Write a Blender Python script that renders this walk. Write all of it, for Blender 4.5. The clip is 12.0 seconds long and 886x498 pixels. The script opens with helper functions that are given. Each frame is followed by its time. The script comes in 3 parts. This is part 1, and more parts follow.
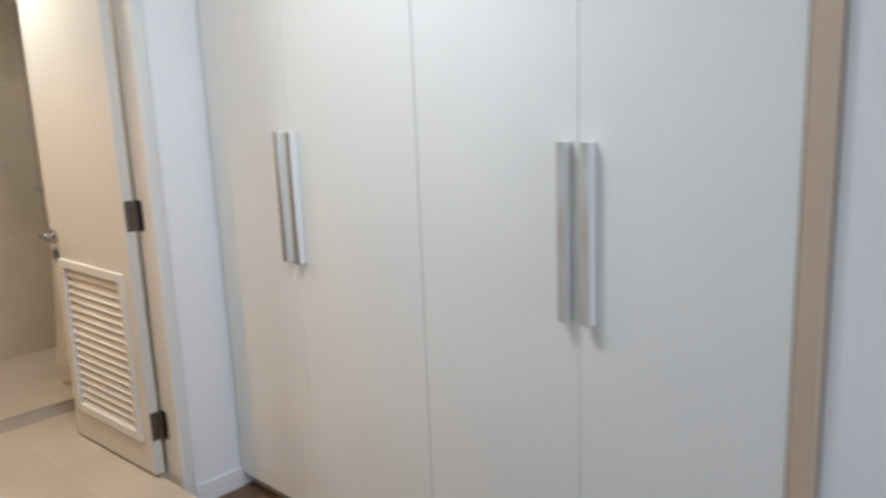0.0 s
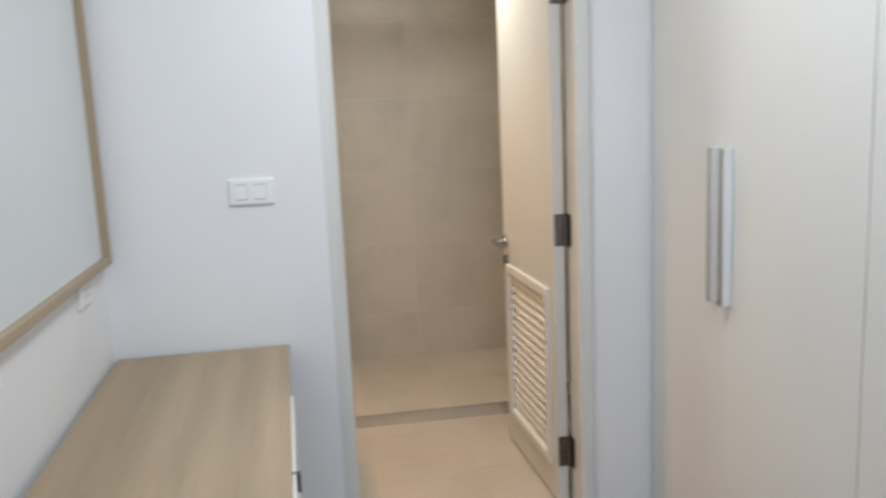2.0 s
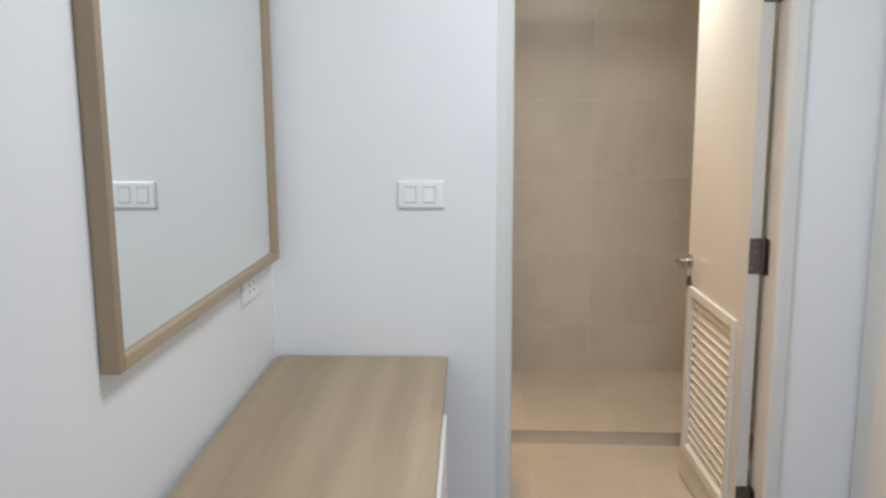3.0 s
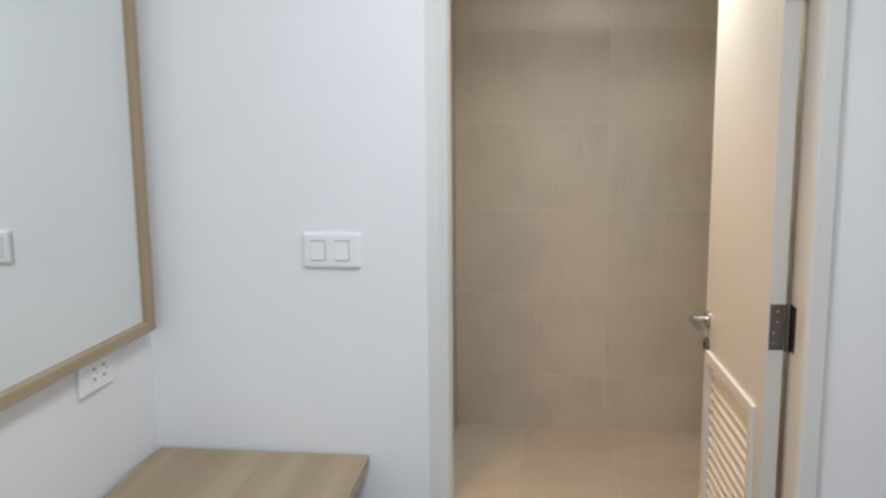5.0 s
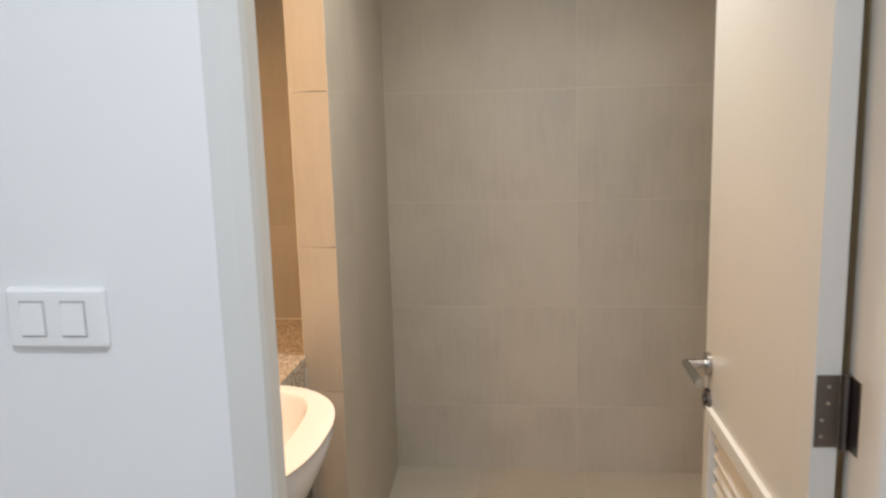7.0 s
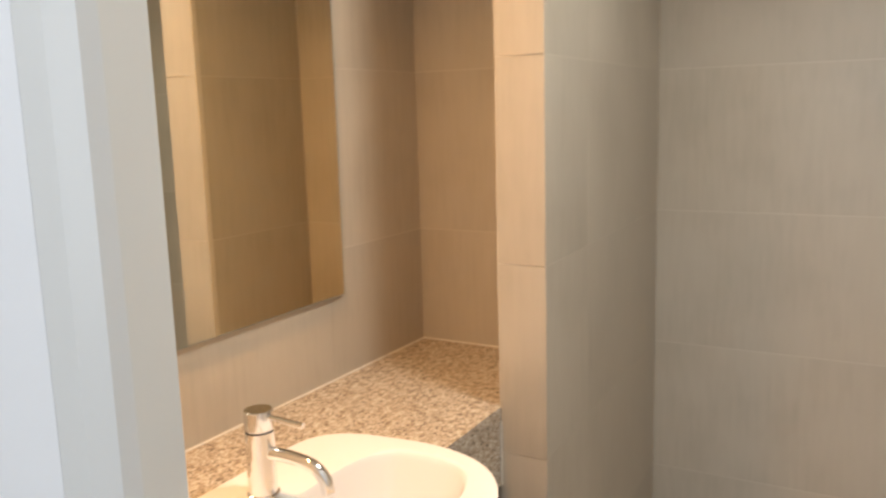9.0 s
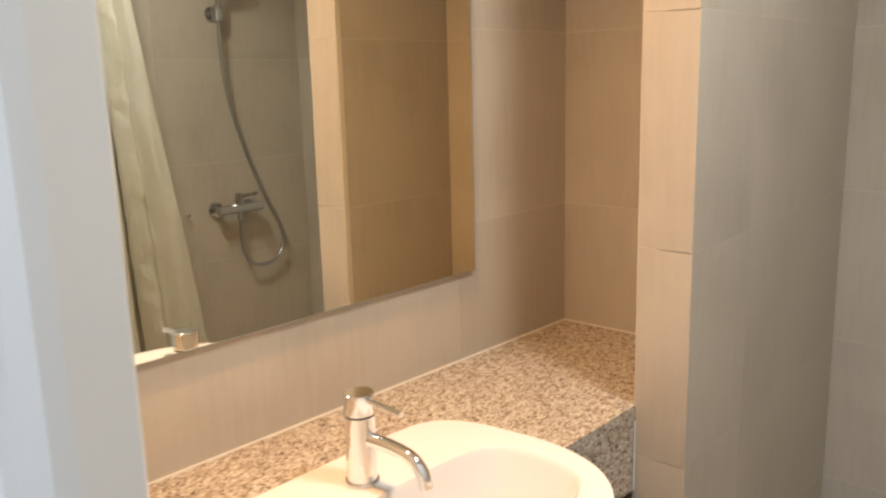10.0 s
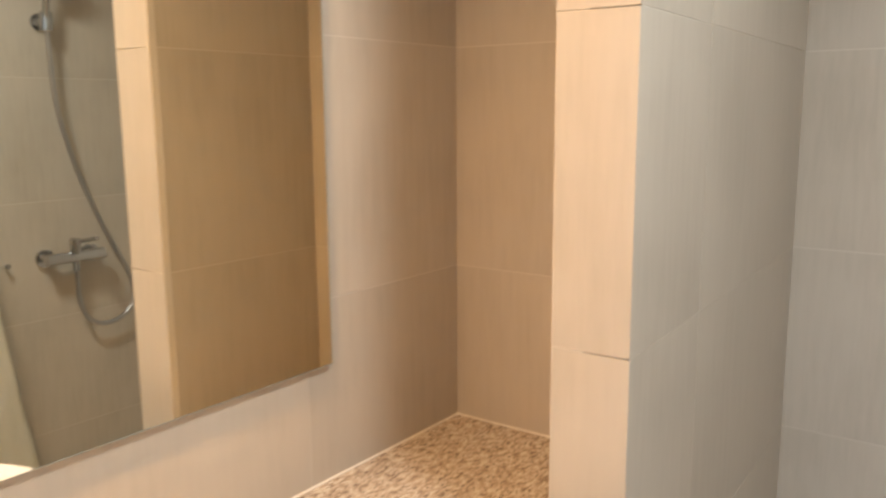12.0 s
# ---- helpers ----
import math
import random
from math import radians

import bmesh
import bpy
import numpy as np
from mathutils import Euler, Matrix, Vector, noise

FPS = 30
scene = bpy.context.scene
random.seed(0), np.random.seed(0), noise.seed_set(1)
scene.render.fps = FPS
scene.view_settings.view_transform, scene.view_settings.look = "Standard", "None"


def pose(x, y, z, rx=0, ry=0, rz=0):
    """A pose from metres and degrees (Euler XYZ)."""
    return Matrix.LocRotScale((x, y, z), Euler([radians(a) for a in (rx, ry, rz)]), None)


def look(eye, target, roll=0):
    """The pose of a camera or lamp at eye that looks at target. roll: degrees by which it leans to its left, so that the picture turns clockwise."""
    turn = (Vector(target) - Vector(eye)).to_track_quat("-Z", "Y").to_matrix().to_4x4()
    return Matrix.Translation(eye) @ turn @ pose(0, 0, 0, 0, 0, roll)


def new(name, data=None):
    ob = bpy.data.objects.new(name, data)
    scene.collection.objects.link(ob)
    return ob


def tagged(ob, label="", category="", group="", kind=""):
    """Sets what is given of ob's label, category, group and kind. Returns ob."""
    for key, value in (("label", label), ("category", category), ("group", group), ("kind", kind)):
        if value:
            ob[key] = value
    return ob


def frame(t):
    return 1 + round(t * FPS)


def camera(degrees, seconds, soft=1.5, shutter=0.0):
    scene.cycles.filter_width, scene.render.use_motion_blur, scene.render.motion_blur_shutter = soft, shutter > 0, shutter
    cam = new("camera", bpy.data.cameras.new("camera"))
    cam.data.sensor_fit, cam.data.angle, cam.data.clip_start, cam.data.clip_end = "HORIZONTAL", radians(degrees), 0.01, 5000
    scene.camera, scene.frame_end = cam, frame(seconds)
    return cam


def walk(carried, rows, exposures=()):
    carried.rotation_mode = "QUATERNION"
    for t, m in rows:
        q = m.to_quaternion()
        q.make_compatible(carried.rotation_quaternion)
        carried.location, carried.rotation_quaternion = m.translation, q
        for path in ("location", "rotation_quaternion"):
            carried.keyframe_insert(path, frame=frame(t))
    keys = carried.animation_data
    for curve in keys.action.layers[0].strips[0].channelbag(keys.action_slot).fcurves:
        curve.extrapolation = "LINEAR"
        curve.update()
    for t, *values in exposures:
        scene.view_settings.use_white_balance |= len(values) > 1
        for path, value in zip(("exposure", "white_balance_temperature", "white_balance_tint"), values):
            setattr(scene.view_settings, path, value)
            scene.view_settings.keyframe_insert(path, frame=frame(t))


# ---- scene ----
cam = camera(56.9, 12.0, soft=2.4, shutter=0.5)
PATH = [
    (0, (0.122, -2.508, 1.605), (1.524, -1.147, 1.183), -2.3),
    (0.3, (0.221, -2.402, 1.609), (1.514, -0.929, 1.211), -2.5),
    (0.5, (0.292, -2.373, 1.625), (1.507, -0.834, 1.233), -2.7),
    (1, (0.318, -2.297, 1.574), (1.344, -0.619, 1.211), -3.0),
    (1.5, (0.459, -2.317, 1.575), (1.114, -0.455, 1.249), -1.9),
    (2, (0.594, -2.38, 1.573), (0.897, -0.432, 1.236), -2.5),
    (2.5, (0.61, -2.318, 1.577), (0.646, -0.346, 1.243), -0.9),
    (4.5, (0.777, -1.828, 1.627), (0.504, 0.126, 1.304), -0.9),
    (5, (0.889, -1.678, 1.627), (0.621, 0.282, 1.327), -0.5),
    (5.5, (0.932, -1.508, 1.623), (0.67, 0.447, 1.29), -0.6),
    (6, (0.928, -1.257, 1.613), (0.799, 0.713, 1.296), -0.5),
    (6.5, (0.957, -1.072, 1.62), (0.799, 0.888, 1.255), -1.2),
    (8.5, (1.076, -0.406, 1.546), (0.321, 1.423, 1.255), -1.0),
    (9, (1.063, -0.291, 1.545), (0.087, 1.423, 1.212), -1.6),
    (9.5, (1.07, -0.198, 1.54), (-0.102, 1.375, 1.148), -1.1),
    (10, (1.067, -0.136, 1.541), (-0.251, 1.313, 1.138), -1.5),
    (10.5, (1.018, -0.058, 1.537), (-0.29, 1.401, 1.136), -0.9),
    (11, (0.939, 0.011, 1.533), (-0.296, 1.538, 1.156), -1.2),
    (11.5, (0.883, 0.092, 1.533), (-0.306, 1.66, 1.18), -1.2),
    (12, (0.833, 0.275, 1.533), (-0.322, 1.872, 1.197), -0.4),
]
walk(cam, [(t, look(eye, target, roll)) for t, eye, target, roll in PATH], [(0, 0.04, 6250, 10), (1, -0.1, 6200, 10), (1.5, -0.11, 6250, 10), (2.5, -0.06, 6350, 10), (6.5, -0.1, 6300, 10), (8.5, 0.03, 6450, 10), (10.5, 0.06, 6050, 10), (11, 0.03, 6000, 10), (11.5, 0.25, 5950, 10), (12, 0.37, 5950, 10)])

# ---- world, lights ----
world = bpy.data.worlds.new("world")
scene.world = world
world.use_nodes = True
wn = world.node_tree
sky = wn.nodes.new("ShaderNodeTexSky")
sky.sky_type = "NISHITA"
sky.sun_disc = False
sky.sun_elevation, sky.sun_rotation = radians(40), radians(200)
wn.links.new(sky.outputs[0], wn.nodes["Background"].inputs[0])
wn.nodes["Background"].inputs[1].default_value = 0.12


def area_lamp(name, m, sx, sy, watts, colour, spread=180):
    la = bpy.data.lights.new(name, "AREA")
    la.shape, la.size, la.size_y, la.energy, la.color, la.spread = "RECTANGLE", sx, sy, watts, colour, radians(spread)
    ob = new(name, la)
    ob.matrix_world = m
    return ob


def disk_lamp(name, m, size, watts, colour, spread=180):
    la = bpy.data.lights.new(name, "AREA")
    la.shape, la.size, la.energy, la.color, la.spread = "DISK", size, watts, colour, radians(spread)
    ob = new(name, la)
    ob.matrix_world = m
    return ob


WARM = (1.0, 0.52, 0.18)
NEUTRAL = (1.0, 0.97, 0.885)
COOL = (0.80, 0.885, 1.0)
# Daylight from an assumed, unseen window; place and size set by the light.
area_lamp("window_daylight", pose(0.92, -5.48, 1.45, -90, 0, 180), 1.5, 2.0, 38, (0.72, 0.84, 1.0))
disk_lamp("vanity_lamp", pose(0.26, 0.55, 2.415), 0.11, 9.2, WARM, 122)
disk_lamp("bath_lamp", pose(1.02, 0.905, 2.41), 0.24, 14.8, NEUTRAL, 175)
disk_lamp("room_lamp", pose(0.95, -0.88, 2.56), 0.46, 15.2, COOL, 175)


# ---- materials ----
def mat(name, colour, rough=0.5, metal=0.0):
    m = bpy.data.materials.new(name)
    m.use_nodes = True
    b = m.node_tree.nodes["Principled BSDF"]
    b.inputs["Base Color"].default_value = (*colour, 1)
    b.inputs["Roughness"].default_value = rough
    b.inputs["Metallic"].default_value = metal
    return m


def node(m, kind, **values):
    n = m.node_tree.nodes.new(kind)
    for key, value in values.items():
        n.inputs[key].default_value = value
    return n


def wire(m, a, b):
    m.node_tree.links.new(a, b)


def coords(m, scale):
    tc = node(m, "ShaderNodeTexCoord")
    mp = node(m, "ShaderNodeMapping")
    mp.inputs["Scale"].default_value = scale
    wire(m, tc.outputs["Object"], mp.inputs["Vector"])
    return mp.outputs[0]


def ramp(m, fac, stops):
    r = node(m, "ShaderNodeValToRGB")
    e = r.color_ramp.elements
    while len(e) < len(stops):
        e.new(0.5)
    for el, (p, c) in zip(e, stops):
        el.position, el.color = p, (*c, 1)
    wire(m, fac, r.inputs[0])
    return r.outputs[0]


def mixed(m, fac, a, b, mode="MIX"):
    n = node(m, "ShaderNodeMix")
    n.data_type, n.blend_type = "RGBA", mode
    for socket, value in ((n.inputs[0], fac), (n.inputs[6], a), (n.inputs[7], b)):
        if isinstance(value, (int, float)):
            socket.default_value = value
        elif isinstance(value, tuple):
            socket.default_value = (*value, 1)
        else:
            wire(m, value, socket)
    return n.outputs[2]


def bump(m, height, strength, distance=0.002):
    n = node(m, "ShaderNodeBump", Strength=strength, Distance=distance)
    wire(m, height, n.inputs["Height"])
    wire(m, n.outputs[0], m.node_tree.nodes["Principled BSDF"].inputs["Normal"])


def base(m, socket):
    wire(m, socket, m.node_tree.nodes["Principled BSDF"].inputs["Base Color"])


def noise_tex(m, scale, vec, detail=4.0, rough=0.55):
    n = node(m, "ShaderNodeTexNoise", Scale=scale, Detail=detail, Roughness=rough)
    wire(m, vec, n.inputs["Vector"])
    return n.outputs[0]


def painted(name, colour, rough, wear=0.04, grain=160, relief=0.12):
    m = mat(name, colour, rough)
    v = coords(m, (1, 1, 1))
    dark = tuple(c * (1 - wear) for c in colour)
    base(m, ramp(m, noise_tex(m, 2.3, v, 5), [(0.35, dark), (0.65, colour)]))
    bump(m, noise_tex(m, grain, v, 3), relief, 0.001)
    return m


def wood(name, light, dark, along):
    m = mat(name, light, 0.42)
    s = [24, 24, 24]
    s[along] = 1.3
    v = coords(m, tuple(s))
    g = noise_tex(m, 1.6, v, 6, 0.6)
    s2 = [90, 90, 90]
    s2[along] = 3.0
    fine = noise_tex(m, 2.0, coords(m, tuple(s2)), 3)
    c = ramp(m, g, [(0.3, dark), (0.52, light), (0.72, tuple(x * 1.08 for x in light))])
    s3 = [9, 9, 9]
    s3[along] = 0.25
    wide = noise_tex(m, 1.0, coords(m, tuple(s3)), 2, 0.4)
    c = mixed(m, 0.5, c, ramp(m, wide, [(0.40, tuple(x * 0.90 for x in dark)), (0.46, dark), (0.54, light), (0.60, tuple(x * 1.1 for x in light))]))
    base(m, mixed(m, 0.22, c, ramp(m, fine, [(0.3, dark), (0.7, light)])))
    bump(m, fine, 0.15, 0.0008)
    return m


def tile_material(name, light, dark, upright=True):
    m = mat(name, light, 0.38)
    s = (40, 40, 4.0) if upright else (6, 18, 18)
    info = node(m, "ShaderNodeObjectInfo")
    tc = node(m, "ShaderNodeTexCoord")
    add = node(m, "ShaderNodeVectorMath")
    sc = node(m, "ShaderNodeVectorMath")
    sc.operation = "SCALE"
    sc.inputs[0].default_value = (7.3, 3.1, 5.7)
    wire(m, info.outputs["Random"], sc.inputs["Scale"])
    wire(m, tc.outputs["Object"], add.inputs[0])
    wire(m, sc.outputs[0], add.inputs[1])
    mp = node(m, "ShaderNodeMapping")
    mp.inputs["Scale"].default_value = s
    wire(m, add.outputs[0], mp.inputs["Vector"])
    streak = noise_tex(m, 1.7, mp.outputs[0], 5, 0.65)
    cloud = noise_tex(m, 4.0, add.outputs[0], 3, 0.5)
    mix = mixed(m, 0.62, streak, cloud)
    c = ramp(m, mix, [(0.3, dark), (0.52, light), (0.72, tuple(x * 1.07 for x in light))])
    shift = node(m, "ShaderNodeHueSaturation")
    mul = node(m, "ShaderNodeMath", )
    mul.operation = "MULTIPLY_ADD"
    mul.inputs[1].default_value, mul.inputs[2].default_value = 0.08, 0.96
    wire(m, info.outputs["Random"], mul.inputs[0])
    wire(m, mul.outputs[0], shift.inputs["Value"])
    wire(m, c, shift.inputs["Color"])
    base(m, shift.outputs[0])
    gl = node(m, "ShaderNodeMapRange")
    gl.inputs["From Min"].default_value, gl.inputs["From Max"].default_value = 0.3, 0.7
    gl.inputs["To Min"].default_value, gl.inputs["To Max"].default_value = 0.32, 0.42
    wire(m, cloud, gl.inputs["Value"])
    wire(m, gl.outputs[0], m.node_tree.nodes["Principled BSDF"].inputs["Roughness"])
    bump(m, streak, 0.12, 0.0008)
    return m


M_WALL = painted("wall_paint", (0.80, 0.80, 0.80), 0.75, 0.03, 220, 0.15)
M_CEIL = painted("ceiling_paint", (0.82, 0.82, 0.81), 0.85, 0.02)
M_FRAME = painted("frame_paint", (0.67, 0.665, 0.635), 0.35, 0.03, 120, 0.06)
M_DOOR = painted("door_paint", (0.62, 0.60, 0.555), 0.36, 0.03, 120, 0.06)
M_TRIM = painted("trim_paint", (0.80, 0.80, 0.80), 0.4, 0.03, 120, 0.05)
M_LAMI = painted("white_laminate", (0.78, 0.78, 0.745), 0.30, 0.02, 300, 0.05)
M_CARCASS = painted("carcass_board", (0.56, 0.44, 0.33), 0.5, 0.06, 150, 0.1)
M_OAK = wood("oak_laminate", (0.40, 0.305, 0.193), (0.32, 0.238, 0.146), 1)
M_OAK_V = wood("oak_frame_upright", (0.37, 0.275, 0.173), (0.29, 0.212, 0.13), 2)
M_FLOOR = wood("brown_floor", (0.20, 0.12, 0.07), (0.12, 0.07, 0.04), 1)
M_TILE = tile_material("beige_tile", (0.475, 0.427, 0.355), (0.408, 0.364, 0.297))
M_FTILE = tile_material("beige_floor_tile", (0.45, 0.403, 0.332), (0.40, 0.357, 0.29), False)
M_GROUT = painted("grout", (0.62, 0.575, 0.50), 0.9, 0.08, 200, 0.3)
M_CERAMIC = mat("white_ceramic", (0.72, 0.72, 0.735), 0.08)
M_CHROME = mat("chrome", (0.85, 0.85, 0.86), 0.09, 1.0)
M_STEEL = mat("brushed_steel", (0.16, 0.14, 0.13), 0.34, 1.0)
M_HANDLE = mat("satin_metal", (0.78, 0.78, 0.79), 0.2, 1.0)
M_MIRROR = mat("mirror_glass", (0.85, 0.87, 0.84), 0.004, 1.0)
M_MIRROR_BATH = mat("bath_mirror_glass", (0.92, 0.905, 0.80), 0.004, 1.0)
M_SATIN = mat("satin_steel", (0.40, 0.39, 0.375), 0.2, 1.0)
M_EDGE = mat("mirror_edge", (0.30, 0.33, 0.30), 0.25)
M_PLASTIC = mat("white_plastic", (0.80, 0.80, 0.79), 0.3)
M_DARK = mat("dark_slot", (0.05, 0.045, 0.04), 0.5)
# Chrome with the dark reflections of the shower put into its colour.
M_CHROME_DARK = mat("chrome_dark_reflection", (0.55, 0.55, 0.56), 0.13, 1.0)
M_HOSE = mat("steel_hose", (0.45, 0.45, 0.46), 0.3, 1.0)
M_SEAL = mat("white_sealant", (0.78, 0.75, 0.68), 0.45)
M_GLOW = mat("lamp_diffuser", (0.9, 0.9, 0.9), 0.4)
M_GLOW.node_tree.nodes["Principled BSDF"].inputs["Emission Color"].default_value = (1, 0.8, 0.55, 1)
M_GLOW.node_tree.nodes["Principled BSDF"].inputs["Emission Strength"].default_value = 6

M_GRANITE = mat("granite", (0.5, 0.45, 0.38), 0.14)
gv = coords(M_GRANITE, (1.0, 0.62, 1.0))
gvor = node(M_GRANITE, "ShaderNodeTexVoronoi", Scale=290.0)
wire(M_GRANITE, gv, gvor.inputs["Vector"])
gcol = ramp(M_GRANITE, gvor.outputs["Color"], [(0.10, (0.14, 0.11, 0.09)), (0.30, (0.36, 0.295, 0.235)), (0.55, (0.51, 0.45, 0.375)), (0.8, (0.62, 0.575, 0.51))])
gbig = ramp(M_GRANITE, noise_tex(M_GRANITE, 85, gv, 4), [(0.34, (0.50, 0.42, 0.35)), (0.56, (0.93, 0.89, 0.83))])
base(M_GRANITE, mixed(M_GRANITE, 0.55, gcol, gbig, "MULTIPLY"))

M_CURTAIN = mat("curtain_fabric", (0.88, 0.84, 0.72), 0.42)
cv = coords(M_CURTAIN, (1, 1, 1))
cloth = ramp(M_CURTAIN, noise_tex(M_CURTAIN, 5, cv, 4), [(0.3, (0.91, 0.89, 0.79)), (0.7, (0.95, 0.935, 0.87))])
base(M_CURTAIN, cloth)
bump(M_CURTAIN, noise_tex(M_CURTAIN, 34, coords(M_CURTAIN, (1.0, 1.5, 0.7)), 4), 0.75, 0.010)
thin = node(M_CURTAIN, "ShaderNodeBsdfTranslucent")
wire(M_CURTAIN, cloth, thin.inputs["Color"])
blend = node(M_CURTAIN, "ShaderNodeMixShader", Fac=0.42)
wire(M_CURTAIN, M_CURTAIN.node_tree.nodes["Principled BSDF"].outputs[0], blend.inputs[1])
wire(M_CURTAIN, thin.outputs[0], blend.inputs[2])
wire(M_CURTAIN, blend.outputs[0], M_CURTAIN.node_tree.nodes["Material Output"].inputs["Surface"])


# ---- mesh helpers ----
def mesh_of(bm, name, material, smooth=False):
    bmesh.ops.recalc_face_normals(bm, faces=bm.faces)
    me = bpy.data.meshes.new(name)
    bm.to_mesh(me)
    bm.free()
    me.materials.append(material)
    if smooth:
        for p in me.polygons:
            p.use_smooth = True
        me.set_sharp_from_angle(angle=radians(38))
    return me


def part(name, bm, material, parent=None, label="", smooth=False):
    ob = new(name, mesh_of(bm, name, material, smooth))
    if parent:
        ob.parent = parent
    if label:
        ob["label"] = label
    return ob


def box(x0, y0, z0, x1, y1, z1, bevel=0.0, seg=2):
    bm = bmesh.new()
    bmesh.ops.create_cube(bm, size=1)
    for v in bm.verts:
        v.co = ((x0 + x1) / 2 + v.co.x * (x1 - x0), (y0 + y1) / 2 + v.co.y * (y1 - y0), (z0 + z1) / 2 + v.co.z * (z1 - z0))
    if bevel:
        bmesh.ops.bevel(bm, geom=bm.edges[:], offset=bevel, segments=seg, affect="EDGES", profile=0.5)
    return bm


def merged(*parts):
    out = bmesh.new()
    for b in parts:
        me = bpy.data.meshes.new("tmp")
        b.to_mesh(me)
        b.free()
        out.from_mesh(me)
        bpy.data.meshes.remove(me)
    return out


def moved(bm, m):
    bm.transform(m)
    return bm


def rod(a, b, r, r2=None, n=20, bevel=0.0):
    """A solid round bar from a to b."""
    a, b = Vector(a), Vector(b)
    bm = bmesh.new()
    bmesh.ops.create_cone(bm, cap_ends=True, segments=n, radius1=r, radius2=r if r2 is None else r2, depth=(b - a).length)
    if bevel:
        rims = [e for e in bm.edges if len([f for f in e.link_faces if len(f.verts) > 4]) == 1]
        bmesh.ops.bevel(bm, geom=rims, offset=bevel, segments=2, affect="EDGES", profile=0.5)
    q = (b - a).to_track_quat("Z", "Y").to_matrix().to_4x4()
    bm.transform(Matrix.Translation((a + b) / 2) @ q)
    return bm


def tube(points, r, n=10, steps=10):
    """A round tube along a smooth line through the points."""
    p = [Vector(q) for q in points]
    line = []
    for i in range(len(p) - 1):
        a, b, c, d = p[max(i - 1, 0)], p[i], p[i + 1], p[min(i + 2, len(p) - 1)]
        for k in range(steps):
            t = k / steps
            line.append(0.5 * ((2 * b) + (c - a) * t + (2 * a - 5 * b + 4 * c - d) * t * t + (3 * b - a - 3 * c + d) * t ** 3))
    line.append(p[-1])
    bm = bmesh.new()
    rings = []
    for i, q in enumerate(line):
        d = (line[min(i + 1, len(line) - 1)] - line[max(i - 1, 0)]).normalized()
        side = d.cross(Vector((0.3, 0.9, 0.31))).normalized()
        up = side.cross(d)
        rings.append([bm.verts.new(q + r * (math.cos(6.28319 * k / n) * side + math.sin(6.28319 * k / n) * up)) for k in range(n)])
    for u, w in zip(rings, rings[1:]):
        for k in range(n):
            bm.faces.new((u[k], u[(k + 1) % n], w[(k + 1) % n], w[k]))
    bm.faces.new(rings[0][::-1])
    bm.faces.new(rings[-1])
    return bm


def thing(name, place, label, category, group=""):
    ob = new(name)
    ob.empty_display_size = 0.1
    ob.location = place
    return tagged(ob, label, category, group)


def sub(name, bm, material, parent, label="", smooth=False):
    """A part given in world coordinates, kept there under its thing."""
    at = parent.matrix_basis.translation.copy()
    up = parent.parent
    while up:
        at += up.matrix_basis.translation
        up = up.parent
    return part(name, moved(bm, Matrix.Translation(-at)), material, parent, label, smooth)


def structure(name, bm, material, label=""):
    return tagged(part(name, bm, material), label, kind="structure")


# ---- rooms ----
BATH, SHOWER = 0.14, 0.203      # floor levels above the dressing room's floor
TOP, BTOP = 2.58, 2.43         # ceilings
XM, XR, YB = -0.037, 1.76, 2.07
SKEW = 2.1                      # the partition leans a little off square, degrees
COL0, COL1, COLY, NICHE = 0.37, 0.473, 1.14, 1.516
G = 0.0005                     # tile thickness shown in front of the grout bed

structure("floor", box(-0.2, -5.7, -0.1, 3.0, 0.30, 0.0), M_FLOOR, "dark brown wood-look floor of the dressing room")
structure("ceiling", merged(box(-0.2, -5.7, TOP, 3.0, 0.0, TOP + 0.1), box(0.0, 0.0, TOP, 3.0, 0.25, TOP + 0.1)), M_CEIL, "plain white ceiling of the dressing room")
LEAN = 0.8                      # the west wall runs a little off square, degrees
structure("wall_west", moved(box(-0.14, -5.7, 0, 0, 0.0, TOP), pose(0, 0, 0, 0, 0, LEAN)), M_WALL, "white painted wall behind the dressing mirror")
structure("wall_north", box(0.0, 0.0, 0, 0.626, 0.054, TOP), M_WALL, "white painted wall with the light switches")
structure("wall_north_2", box(1.466, 0.225, 0, 2.9, 0.306, TOP), M_WALL, "white painted wall beside the bathroom door")
structure("wall_lintel", merged(box(0.626, 0.0, 2.2, 1.466, 0.054, TOP), box(1.42, 0.054, 2.2, 1.466, 0.225, TOP)), M_WALL, "white wall above the bathroom door")
structure("wall_east", box(1.73, -2.9, 0, 1.86, -1.985, TOP), M_WALL, "white wall beside the wardrobe")
structure("wall_east_2", merged(box(2.32, -1.985, 0, 2.44, 0.225, TOP), box(1.86, -1.99, 0, 2.44, -1.985, TOP)), M_WALL)
structure("wall_east_3", merged(box(1.86, -2.9, 0, 2.7, -2.8, TOP), box(2.6, -5.6, 0, 2.72, -2.9, TOP)), M_WALL)
structure("wall_south", merged(box(-0.14, -5.6, 0, 2.72, -5.5, 0.4), box(-0.14, -5.6, 2.5, 2.72, -5.5, TOP), box(-0.14, -5.6, 0.4, 0.12, -5.5, 2.5), box(1.72, -5.6, 0.4, 2.72, -5.5, 2.5)), M_WALL, "assumed unseen white wall holding the added daylight window")

